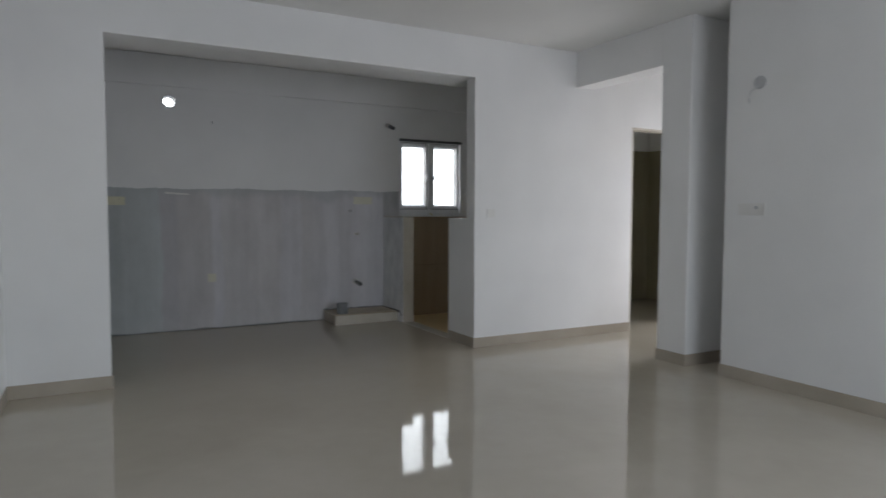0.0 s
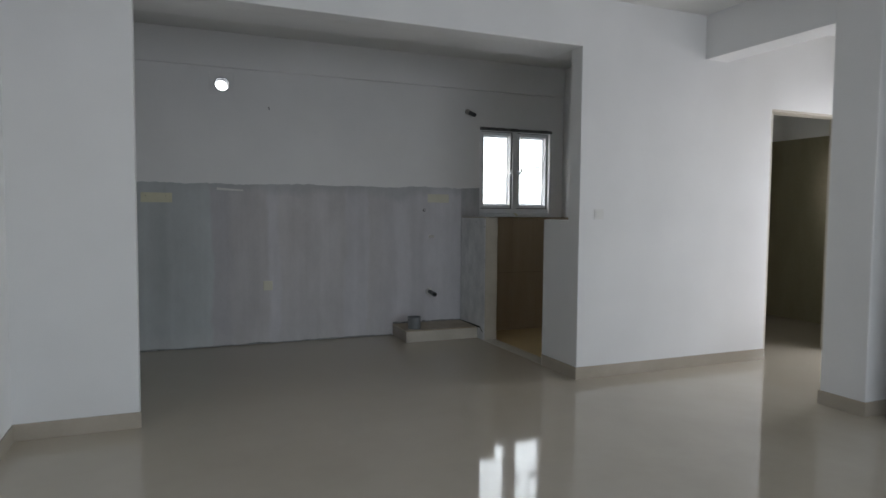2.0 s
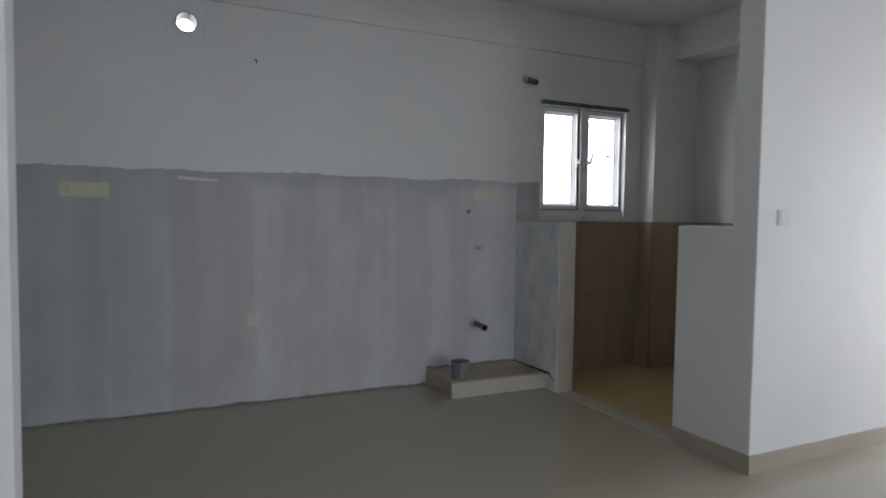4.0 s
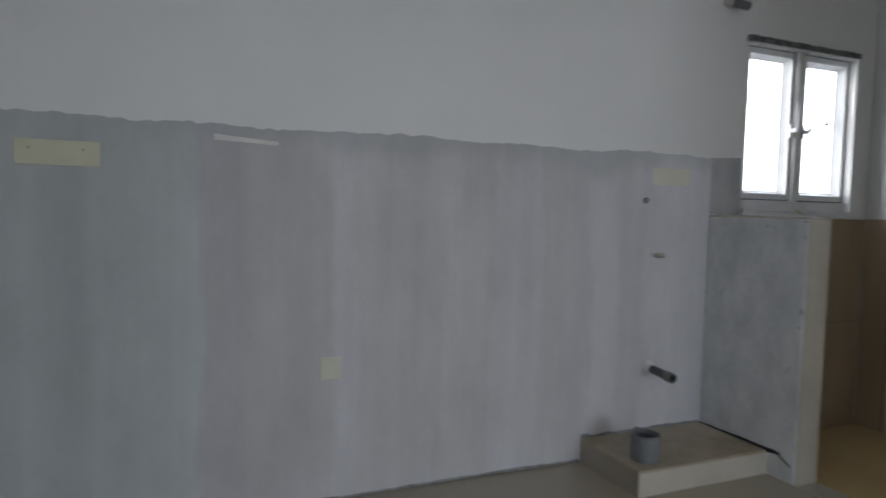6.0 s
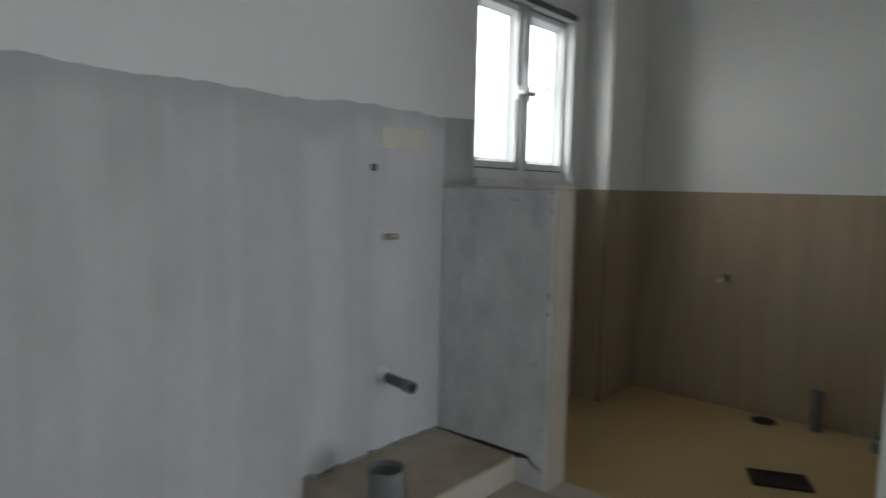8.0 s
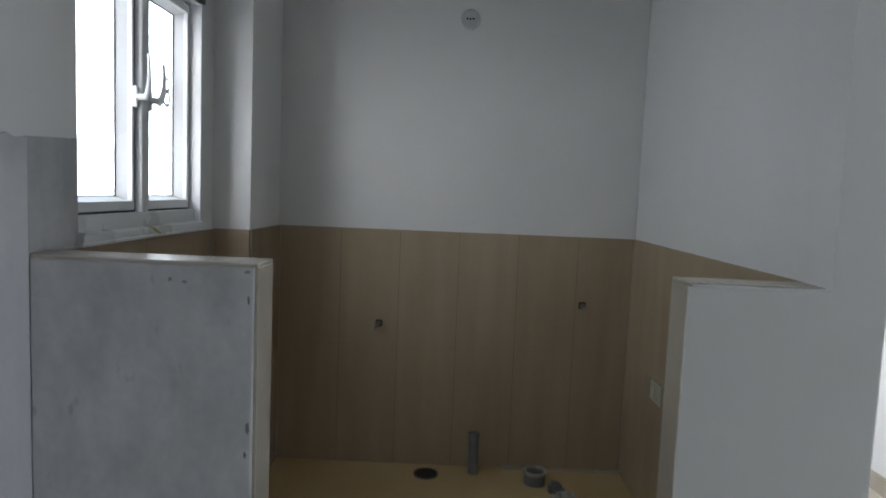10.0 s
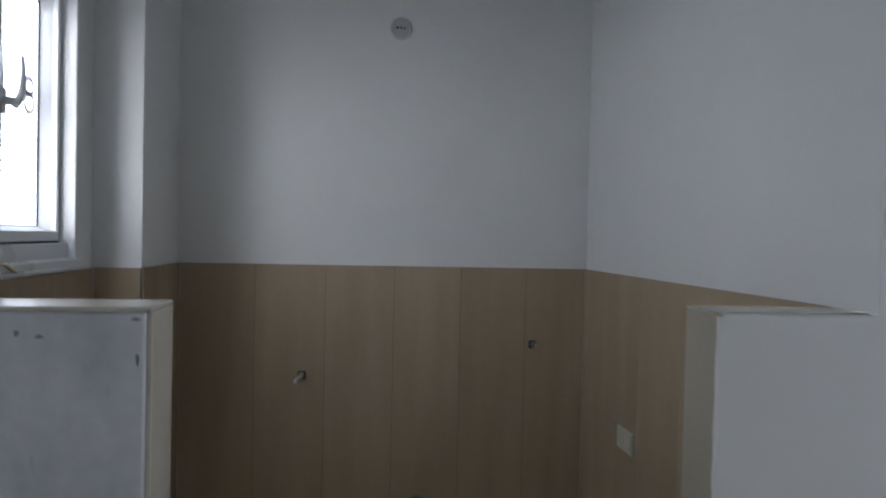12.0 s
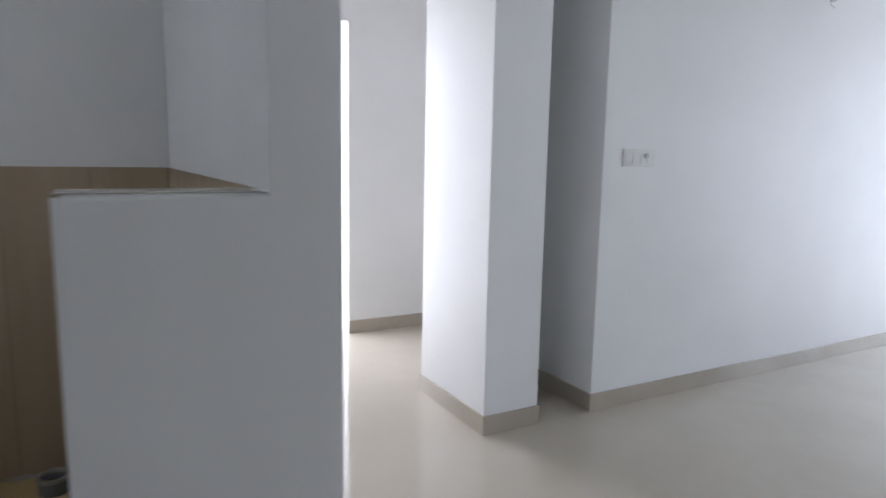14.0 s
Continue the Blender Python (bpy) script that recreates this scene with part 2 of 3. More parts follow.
# ---- mesh helpers ----
def mesh_object(name, bm, mat, parent=None, smooth=False):
    bmesh.ops.recalc_face_normals(bm, faces=bm.faces)
    data = bpy.data.meshes.new(name)
    bm.to_mesh(data)
    bm.free()
    data.materials.append(mat)
    if smooth:
        for p in data.polygons:
            p.use_smooth = True
        data.set_sharp_from_angle(angle=radians(40))
    ob = new(name, data)
    if parent:
        ob.parent = parent
    return ob


def add_box(bm, x0, x1, y0, y1, z0, z1, bevel=0.0):
    made = bmesh.ops.create_cube(bm, size=1.0, matrix=Matrix.LocRotScale(
        ((x0 + x1) / 2, (y0 + y1) / 2, (z0 + z1) / 2), None, (x1 - x0, y1 - y0, z1 - z0)))
    if bevel:
        edges = {e for v in made["verts"] for e in v.link_edges}
        bmesh.ops.bevel(bm, geom=list(edges), offset=bevel, segments=2, affect="EDGES", profile=0.5)


def box(name, x0, x1, y0, y1, z0, z1, mat, bevel=0.0, parent=None):
    bm = bmesh.new()
    add_box(bm, x0, x1, y0, y1, z0, z1, bevel)
    return mesh_object(name, bm, mat, parent)


def structure(ob, label, category):
    return tagged(ob, label, category, kind="structure")


def wall(name, axis, a0, a1, u0, u1, z0, z1, mat, holes=(), bevel=0.004, plain=None):
    """A wall with openings through it. axis: the one that it stands across, from a0 to a1; u runs along it. holes: (u0, u1, z0, z1).
    plain: x, y of an upright edge to leave square."""
    us = sorted({u0, u1, *[min(max(v, u0), u1) for h in holes for v in h[:2]]})
    zs = sorted({z0, z1, *[min(max(v, z0), z1) for h in holes for v in h[2:]]})

    def solid(i, k):
        if not (0 <= i < len(us) - 1 and 0 <= k < len(zs) - 1):
            return False
        u, z = (us[i] + us[i + 1]) / 2, (zs[k] + zs[k + 1]) / 2
        return not any(h[0] < u < h[1] and h[2] < z < h[3] for h in holes)

    bm = bmesh.new()
    cache = {}

    def vert(a, u, z):
        key = (a, u, z)
        if key not in cache:
            cache[key] = bm.verts.new((a, u, z) if axis == "x" else (u, a, z))
        return cache[key]

    for i in range(len(us) - 1):
        for k in range(len(zs) - 1):
            if not solid(i, k):
                continue
            p, q, r, s = us[i], us[i + 1], zs[k], zs[k + 1]
            for a in (a0, a1):
                bm.faces.new([vert(a, p, r), vert(a, q, r), vert(a, q, s), vert(a, p, s)])
            for there, (c, d) in (((i - 1, k), ((p, r), (p, s))), ((i + 1, k), ((q, r), (q, s))),
                                  ((i, k - 1), ((p, r), (q, r))), ((i, k + 1), ((p, s), (q, s)))):
                if not solid(*there):
                    bm.faces.new([vert(a0, *c), vert(a1, *c), vert(a1, *d), vert(a0, *d)])
    bmesh.ops.recalc_face_normals(bm, faces=bm.faces)
    if bevel:
        sharp = [e for e in bm.edges if len(e.link_faces) == 2 and e.calc_face_angle(0) > 1.0
                 and not all(plain and (v.co - Vector((*plain, v.co.z))).length < 1e-4 for v in e.verts)]
        bmesh.ops.bevel(bm, geom=sharp, offset=bevel, segments=2, affect="EDGES", profile=0.5)
    return mesh_object(name, bm, mat)


def add_tube(bm, points, radii, sides=16, hollow=0.0):
    """A round bar along points, or a pipe with walls of that thickness."""
    points = [Vector(p) for p in points]
    if not isinstance(radii, (list, tuple)):
        radii = [radii] * len(points)

    def rings(shrink):
        out = []
        for i, p in enumerate(points):
            way = (points[min(i + 1, len(points) - 1)] - points[max(i - 1, 0)]).normalized()
            turn = way.to_track_quat("Z", "Y")
            out.append([bm.verts.new(p + turn @ Vector(((radii[i] - shrink) * math.cos(2 * math.pi * k / sides),
                                                         (radii[i] - shrink) * math.sin(2 * math.pi * k / sides), 0))) for k in range(sides)])
        return out

    def skin(a, b):
        for k in range(sides):
            bm.faces.new([a[k], a[(k + 1) % sides], b[(k + 1) % sides], b[k]])

    outer = rings(0)
    for a, b in zip(outer, outer[1:]):
        skin(a, b)
    if hollow:
        inner = rings(hollow)
        for a, b in zip(inner, inner[1:]):
            skin(a, b)
        skin(outer[0], inner[0])
        skin(outer[-1], inner[-1])
    else:
        bm.faces.new(outer[0])
        bm.faces.new(outer[-1])


def tube(name, points, radii, mat, parent=None, sides=16, hollow=0.0):
    bm = bmesh.new()
    add_tube(bm, points, radii, sides, hollow)
    return mesh_object(name, bm, mat, parent, smooth=True)


def uneven_panel(name, u0, u1, low, high, y0, y1, mat, step=0.03, parent=None):
    """A coat on a wall across y whose upper and lower edges wander. low, high: functions of u."""
    bm = bmesh.new()
    n = max(2, int((u1 - u0) / step))
    cols = []
    for i in range(n + 1):
        u = u0 + (u1 - u0) * i / n
        cols.append([bm.verts.new((u, y, z)) for y in (y0, y1) for z in (low(u), high(u))])
    for a, b in zip(cols, cols[1:]):
        bm.faces.new([a[0], b[0], b[1], a[1]])
        bm.faces.new([a[2], a[3], b[3], b[2]])
        bm.faces.new([a[1], b[1], b[3], a[3]])
        bm.faces.new([a[0], a[2], b[2], b[0]])
    for c in (cols[0], cols[-1]):
        bm.faces.new([c[0], c[1], c[3], c[2]])
    return mesh_object(name, bm, mat, parent)


# ---- structure: floors and ceiling ----
TOP = 2.77
DADO_TOP = 1.175

structure(box("floor_living", -3.81, 3.12, -6.74, 0.06, -0.2, 0.0, FLOOR), "polished beige vitrified tile floor, mirror glossy", "floor")
structure(box("floor_kitchen", -3.81, 0.125, 0.06, 2.21, -0.2, 0.0, FLOOR), "dusty polished beige tile kitchen floor", "floor")
structure(box("floor_utility", 0.125, 1.8, 0.138, 2.21, -0.23, -0.03, UTIL), "sunken ochre tile utility floor with dust", "floor")
structure(box("floor_bathroom", 1.8, 4.14, 0.062, 1.95, -0.2, -0.004, FLOOR), "polished beige tile bathroom floor", "floor")
structure(box("ceiling", -3.81, 4.14, -6.74, 2.21, TOP, TOP + 0.15, CEILING), "plain white painted ceiling", "ceiling")

# ---- structure: walls ----
wall_front = structure(wall("wall_kitchen_front", "y", 0.0, 0.138, -3.67, 4.14, 0, TOP, PAINT,
                            [(-2.904, 0.0, 0, 2.415), (1.885, 2.78, 0, 2.1)], plain=(0.0, 0.138)), "white painted wall with a wide kitchen opening and a doorway", "wall")
wall_back = structure(wall("wall_kitchen_back", "y", 2.09, 2.21, -3.67, 1.8, -0.2, TOP, PAINT,
                           [(0.208, 1.063, 1.184, 2.068), (-2.41, -2.21, 2.22, 2.42)], 0.003), "white painted kitchen wall with a window opening", "wall")
structure(wall("wall_west", "x", -3.81, -3.67, -6.74, 2.21, 0, TOP, PAINT), "plain white painted wall", "wall")
# unseen wall; its opening is invented to let the south light in
structure(wall("wall_south", "y", -6.74, -6.6, -3.67, 1.145, 0, TOP, PAINT, [(-2.0, 1.1, 0, 2.2)]), "unseen white painted wall with a wide opening added for light", "wall")
# the opening out of view is made up, for the east lamp
structure(wall("wall_east", "x", 1.145, 1.77, -6.74, -1.698, 0, TOP, PAINT, [(-6.45, -4.75, 0, 2.2)]), "white painted wall with switches and an unseen opening added for light", "wall")
structure(box("wall_niche", 1.62, 1.77, -1.698, -1.369, 0, TOP, PAINT), "white painted back of a narrow niche", "wall")
structure(box("column", 1.145, 1.77, -1.369, -1.074, 0, TOP, PAINT, 0.004), "white painted column", "column")
structure(wall("wall_corridor_end", "x", 2.97, 3.1, -4.0, 0.0, 0, TOP, PAINT, [(-1.11, -0.12, 0, 2.1)]), "white painted corridor wall with a doorway", "wall")
structure(wall("wall_corridor_south", "y", -4.14, -4.0, 1.77, 3.1, 0, TOP, PAINT), "white painted wall", "wall")
structure(box("pilaster", -3.67, -3.51, -0.35, 0.0, 0, TOP, PAINT, 0.004), "white painted pilaster in the corner", "column")
structure(box("beam_loft", -3.67, 0.0, 0.138, 0.42, 2.415, TOP, PAINT, 0.004), "white painted beam over the kitchen opening", "beam")
structure(box("beam_corridor", 1.145, 1.37, -1.074, 0.0, 2.43, TOP, PAINT, 0.004), "white painted ceiling beam", "beam")
structure(box("beam_back", -3.67, 1.21, 2.062, 2.09, 2.465, TOP, PAINT, 0.004), "white painted beam on the kitchen wall", "beam")
wall_utility = structure(wall("wall_utility_east", "x", 1.668, 1.8, 0.138, 2.09, -0.2, TOP, PAINT), "white painted utility wall above brown tiles", "wall")
structure(box("beam_utility", 1.4, 1.668, 0.2, 1.924, 2.497, TOP, PAINT, 0.004), "white painted beam in the utility", "beam")
structure(box("beam_utility", 0.0, 1.668, 0.138, 0.2, 2.45, TOP, PAINT, 0.004), "white painted beam in the utility", "beam")
column_utility = structure(box("column_utility", 1.21, 1.668, 1.924, 2.09, -0.2, TOP, PAINT, 0.004), "white painted corner column above brown tiles", "column")
bm = bmesh.new()
add_box(bm, 0.0, 0.118, 0.138, 0.466, -0.2, 1.1695)
bmesh.ops.bevel(bm, geom=[e for e in bm.edges if all(v.co.z > 1.1 for v in e.verts) and not all(v.co.y < 0.2 for v in e.verts)
                          ], offset=0.009, segments=3, affect="EDGES", profile=0.5)
half_wall = structure(mesh_object("half_wall", bm, PAINT), "white painted half-height wall with a tiled end", "wall")
stub_wall = structure(box("stub_wall", 0.0, 0.118, 1.53, 2.0815, -0.2, 1.166, SKIM, 0.004), "half-height wall in bare grey plaster with cream tile edging", "wall")
structure(wall("wall_bathroom_back", "y", 1.82, 1.95, 1.8, 4.14, 0, TOP, PAINT, [(2.3, 2.85, 1.25, 2.0)]), "white painted bathroom wall with a ventilator opening", "wall")
structure(wall("wall_bathroom_east", "x", 4.0, 4.14, 0.138, 1.82, 0, TOP, PAINT), "white painted bathroom wall", "wall")
structure(wall("tiling_bathroom", "y", 1.808, 1.8195, 1.802, 4.0, 0, 2.1, BATH, [(2.3, 2.85, 1.25, 2.0)], 0), "brown glossy bathroom wall tiling", "tiling")
structure(box("tiling_bathroom", 3.988, 3.9995, 0.14, 1.807, 0, 2.1, BATH), "brown glossy bathroom wall tiling", "tiling")
structure(box("tiling_bathroom", 1.8005, 1.814, 0.14, 1.807, 0, 2.1, BATH), "brown glossy bathroom wall tiling", "tiling")

# duct hole: a square block of the wall with a round bore
bm = bmesh.new()
SIDES = 32
for y in (2.087, 2.21):
    bore = [bm.verts.new((-2.31 + 0.062 * math.cos(2 * math.pi * k / SIDES), y, 2.32 + 0.062 * math.sin(2 * math.pi * k / SIDES))) for k in range(SIDES)]
    rim = []
    for k in range(SIDES):
        c, s = math.cos(2 * math.pi * k / SIDES), math.sin(2 * math.pi * k / SIDES)
        f = 0.1 / max(abs(c), abs(s))
        rim.append(bm.verts.new((-2.31 + f * c, y, 2.32 + f * s)))
    for k in range(SIDES):
        j = (k + 1) % SIDES
        bm.faces.new([bore[k], bore[j], rim[j], rim[k]])
    if y < 2.2:
        front = bore
for k in range(SIDES):
    j = (k + 1) % SIDES
    bm.faces.new([front[k], front[j], bore[j], bore[k]])
structure(mesh_object("trim_duct", bm, PAINT), "white painted wall around a round duct hole", "wall")
tagged(tube("duct_sleeve", [(-2.31, 2.07, 2.32), (-2.31, 2.22, 2.32)], 0.061, PVC, None, 32, 0.004),
       "grey plastic duct sleeve open to daylight through the kitchen wall", "duct")

# distance outside, seen through the duct and the openings
structure(box("backdrop", -30, 170, 60.0, 60.1, -12, 45, HAZE), "bright white overcast distance", "backdrop")


# ---- structure: skirting ----
def skirting(x0, x1, y0, y1):
    structure(box("baseboard", x0, x1, y0, y1, 0.0, 0.09, SKIRT, 0.0015), "beige tile skirting along a white wall", "skirting")


T = 0.009
skirting(-3.51, -2.904 + T, -T, -0.0005)
skirting(-T, 1.885, -T, -0.0005)
skirting(-T, -0.0005, 0.0, 0.474)
skirting(-3.51 + 0.0005, -3.51 + T, -0.35 - T, -T)
skirting(-3.67, -3.51 + 0.0005, -0.35 - T, -0.3505)
skirting(-3.6695, -3.67 + T, -6.6, -0.35 - T)
skirting(1.145 - T, 1.1445, -1.369 - T, -1.074 + T)
skirting(1.1445, 1.77, -1.0735, -1.074 + T)
skirting(1.1445, 1.62, -1.369 - T, -1.3695)
skirting(1.1445, 1.62, -1.6975, -1.698 + T)
skirting(1.145 - T, 1.1445, -4.75, -1.698 + T)
skirting(2.97 - T, 2.9695, -4.0, -1.11)
skirting(1.7705, 1.77 + T, -4.0, -1.074 + T)
skirting(2.78, 2.97 - T, -T, -0.0005)


# ---- kitchen: bare plaster band ----
def wander(seed, size, scale):
    return lambda u: size * noise.noise(Vector((u * scale, seed, 0.3))) + 0.4 * size * noise.noise(Vector((u * scale * 5, seed, 1.7)))


def tooth(u):
    """Torn bits of the plaster's upper edge."""
    return 0.006 * noise.noise(Vector((u * 28, 4.4, 0))) + 0.004 * noise.noise(Vector((u * 70, 1.4, 0))) - 0.02 * max(0.0, noise.noise(Vector((u * 11, 7.7, 0))) - 0.35)


top_w, low_w = wander(3.1, 0.014, 3.4), wander(8.4, 0.014, 4.0)
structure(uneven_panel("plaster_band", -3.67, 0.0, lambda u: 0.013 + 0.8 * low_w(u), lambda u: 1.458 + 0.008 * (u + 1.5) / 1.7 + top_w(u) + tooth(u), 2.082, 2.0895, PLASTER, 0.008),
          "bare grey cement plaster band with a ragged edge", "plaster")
structure(uneven_panel("plaster_band", 0.0005, 0.206, lambda u: 1.181, lambda u: 1.466 + top_w(u), 2.0815, 2.0895, COAT),
          "bare grey cement plaster beside the window", "plaster")
structure(uneven_panel("plaster_foot", -3.67, -0.735, lambda u: 0.001, lambda u: 0.018 + 0.5 * low_w(u), 2.085, 2.0893, CEMENT),
          "rough cement along the foot of the plaster", "plaster")

# ---- kitchen: window ----
window = structure(new("window_1"), "closed white double casement window with clear panes", "window")
WX0, WX1, WZ0, WZ1 = 0.206, 1.065, 1.18, 2.07


def frame_mesh(name, x0, x1, z0, z1, w, y0, y1, mat, parent, bevel=0.004):
    """Four mitred bars round an opening."""
    bm = bmesh.new()
    rings = []
    for y, a in ((y0, 0.0), (y0, w), (y1, w), (y1, 0.0)):
        rings.append([bm.verts.new((x, y, z)) for x, z in ((x0 + a, z0 + a), (x1 - a, z0 + a), (x1 - a, z1 - a), (x0 + a, z1 - a))])
    for r in range(4):
        a, b = rings[r], rings[(r + 1) % 4]
        for k in range(4):
            bm.faces.new([a[k], a[(k + 1) % 4], b[(k + 1) % 4], b[k]])
    bmesh.ops.recalc_face_normals(bm, faces=bm.faces)
    if bevel:
        sharp = [e for e in bm.edges if e.calc_face_angle(0) > 1.0]
        bmesh.ops.bevel(bm, geom=sharp, offset=bevel, segments=2, affect="EDGES", profile=0.5)
    return mesh_object(name, bm, mat, parent)


def bead_mesh(x0, x1, z0, z1, w, y0, y1, parent):
    """Sloping glazing bead from the sash face back to the pane."""
    bm = bmesh.new()
    a = [bm.verts.new((x, y0, z)) for x, z in ((x0, z0), (x1, z0), (x1, z1), (x0, z1))]
    b = [bm.verts.new((x, y1, z)) for x, z in ((x0 + w, z0 + w), (x1 - w, z0 + w), (x1 - w, z1 - w), (x0 + w, z1 - w))]
    c = [bm.verts.new((x, y1, z)) for x, z in ((x0, z0), (x1, z0), (x1, z1), (x0, z1))]
    for p, q in ((a, b), (b, c), (c, a)):
        for k in range(4):
            bm.faces.new([p[k], p[(k + 1) % 4], q[(k + 1) % 4], q[k]])
    return mesh_object("glazing_bead", bm, UPVC, parent)


bm = bmesh.new()
add_box(bm, WX0, WX0 + 0.028, 2.099, 2.2, WZ0 + 0.002, WZ1, 0.004)
add_box(bm, WX1 - 0.028, WX1, 2.073, 2.2, WZ0 + 0.002, WZ1, 0.004)
add_box(bm, WX0 + 0.029, WX1 - 0.026, 2.0765, 2.2, WZ1 - 0.008, WZ1 - 0.001, 0.002)
add_box(bm, WX0 + 0.029, WX1 - 0.026, 2.096, 2.2, WZ0 + 0.03, WZ0 + 0.081, 0.003)
add_box(bm, WX0 + 0.029, WX1 - 0.026, 2.0765, 2.12, WZ0 + 0.003, WZ0 + 0.034, 0.003)
mesh_object("frame", bm, UPVC, window)
box("mullion", 0.603, 0.651, 2.098, 2.178, WZ0 + 0.079, WZ1 - 0.007, UPVC, 0.005, window)
bm = bmesh.new()
add_box(bm, WX0 - 0.02, WX1 + 0.012, 2.056, 2.0725, WZ0 - 0.003, WZ0 + 0.009, 0.003)
add_box(bm, WX0 + 0.004, WX1 - 0.004, 2.066, 2.0735, WZ0 + 0.0085, WZ0 + 0.03, 0.002)
mesh_object("sill", bm, UPVC, window)


def sash(outer, inner):
    """One casement leaf set back in the frame: stiles and rails, glazing bead, gaskets and pane."""
    z0, z1, i0, i1 = 1.2675, 2.0575, 1.299, 2.024
    bm = bmesh.new()
    rings = []
    for y, x in ((2.118, outer), (2.118, inner), (2.178, inner), (2.178, outer)):
        low, high = (z0, z1) if x is outer else (i0, i1)
        rings.append([bm.verts.new(p) for p in ((x[0], y, low), (x[1], y, low), (x[1], y, high), (x[0], y, high))])
    for r in range(4):
        p, q = rings[r], rings[(r + 1) % 4]
        for k in range(4):
            bm.faces.new([p[k], p[(k + 1) % 4], q[(k + 1) % 4], q[k]])
    bmesh.ops.recalc_face_normals(bm, faces=bm.faces)
    bmesh.ops.bevel(bm, geom=[e for e in bm.edges if e.calc_face_angle(0) > 1.0], offset=0.003, segments=2, affect="EDGES", profile=0.5)
    mesh_object("sash", bm, UPVC, window)
    frame_mesh("gasket", outer[0] - 0.011, outer[1] + 0.011, z0 - 0.009, z1 + 0.006, 0.022, 2.123, 2.178, GASKET, window, 0)
    bead_mesh(inner[0] - 0.001, inner[1] + 0.001, i0 - 0.001, i1 + 0.001, 0.015, 2.132, 2.168, window)
    frame_mesh("gasket", inner[0] + 0.0125, inner[1] - 0.0125, i0 + 0.0125, i1 - 0.0125, 0.004, 2.1665, 2.171, GASKET, window, 0)
    pane = box("pane", inner[0] + 0.004, inner[1] - 0.004, 2.1715, 2.1765, i0 + 0.004, i1 - 0.004, GLASS, 0, window)
    pane.visible_shadow = False


sash((0.243, 0.592), (0.269, 0.578))
sash((0.656, 1.029), (0.696, 1.011))


def handle(x, side, rise):
    """A casement handle: base plate, hub and a curved lever."""
    base = box("handle", x - 0.011, x + 0.011, 2.1, 2.1175, 1.605, 1.675, UPVC, 0.005, window)
    bm = bmesh.new()
    add_tube(bm, [(x, 2.108, 1.64), (x, 2.07, 1.64)], [0.012, 0.010])
    a, b, c = Vector((x - 0.003, 2.076, 1.63)), Vector((x + side * 0.04, 2.06, 1.64 + rise * 0.12)), Vector((x + side * 0.036, 2.068, 1.64 + rise))
    steps = [k / 12 for k in range(13)]
    add_tube(bm, [a * (1 - k) ** 2 + b * 2 * k * (1 - k) + c * k * k for k in steps], [0.012 - 0.008 * k for k in steps], 12)
    mesh_object("lever", bm, UPVC, base, smooth=True)


handle(0.583, 0.05, 0.14)
handle(0.674, 0.6, 0.125)
# unfinished gap over the frame
structure(uneven_panel("trim_gap", WX0 + 0.002, WX1 - 0.004, lambda u: WZ1 - 0.0005, lambda u: 2.098 + 0.4 * top_w(u * 4), 2.068, 2.0892, DARKCEMENT, 0.02),
          "raw grey cement gap above the window frame", "cement")
# glazier's mark stuck on one pane: two stacked loops
bm = bmesh.new()
for z, r in ((1.735, 0.024), (1.685, 0.027)):
    add_tube(bm, [(0.945 + r * math.cos(2 * math.pi * k / 24), 2.1685, z + 1.05 * r * math.sin(2 * math.pi * k / 24)) for k in range(25)], 0.0075, 8)
for v in bm.verts:
    v.co.y = 2.1705 + 0.1 * (v.co.y - 2.1685)
tagged(mesh_object("pane_label", bm, STICKER), "faded grey looped sticker on the window pane", "label")

tagged(tube("sealant_curl", [(0.605, 2.073, 1.214), (0.615, 2.063, 1.208), (0.63, 2.058, 1.198), (0.645, 2.052, 1.19)], [0.003, 0.005, 0.005, 0.003],
            surface("yellow_sealant", (0.55, 0.5, 0.22), (0.66, 0.6, 0.32), 0.6), None, 8), "curl of yellowish sealant on the window sill", "sealant")
tagged(tube("wall_hook", [(-1.913, 2.0895, 2.15), (-1.913, 2.07, 2.148), (-1.911, 2.062, 2.135), (-1.909, 2.068, 2.125)], 0.004, IRON, None, 8),
       "small dark metal hook in the white kitchen wall", "hook")

# ---- kitchen: plinth and pipes ----
plinth = tagged(new("plinth"), "low beige tiled plinth against the plaster walls", "plinth")
box("body", -0.722, -0.004, 1.678, 2.081, 0.0, 0.1, CEMENT, 0, plinth)
box("tile", -0.732, 0.002, 1.668, 2.08, 0.1005, 0.112, DIRTY, 0.002, plinth)
box("tile", -0.732, 0.002, 1.668, 1.6775, 0.0, 0.1, EDGE, 0.0015, plinth)
box("tile", -0.732, -0.7225, 1.678, 2.08, 0.0, 0.1, SKIRT, 0.0015, plinth)
structure(uneven_panel("plaster_foot", -0.73, 0.0, lambda u: 0.1125, lambda u: 0.123 + 0.9 * low_w(u * 5), 2.0745, 2.0818, CEMENT, 0.012), "rough putty above the plinth", "plaster")

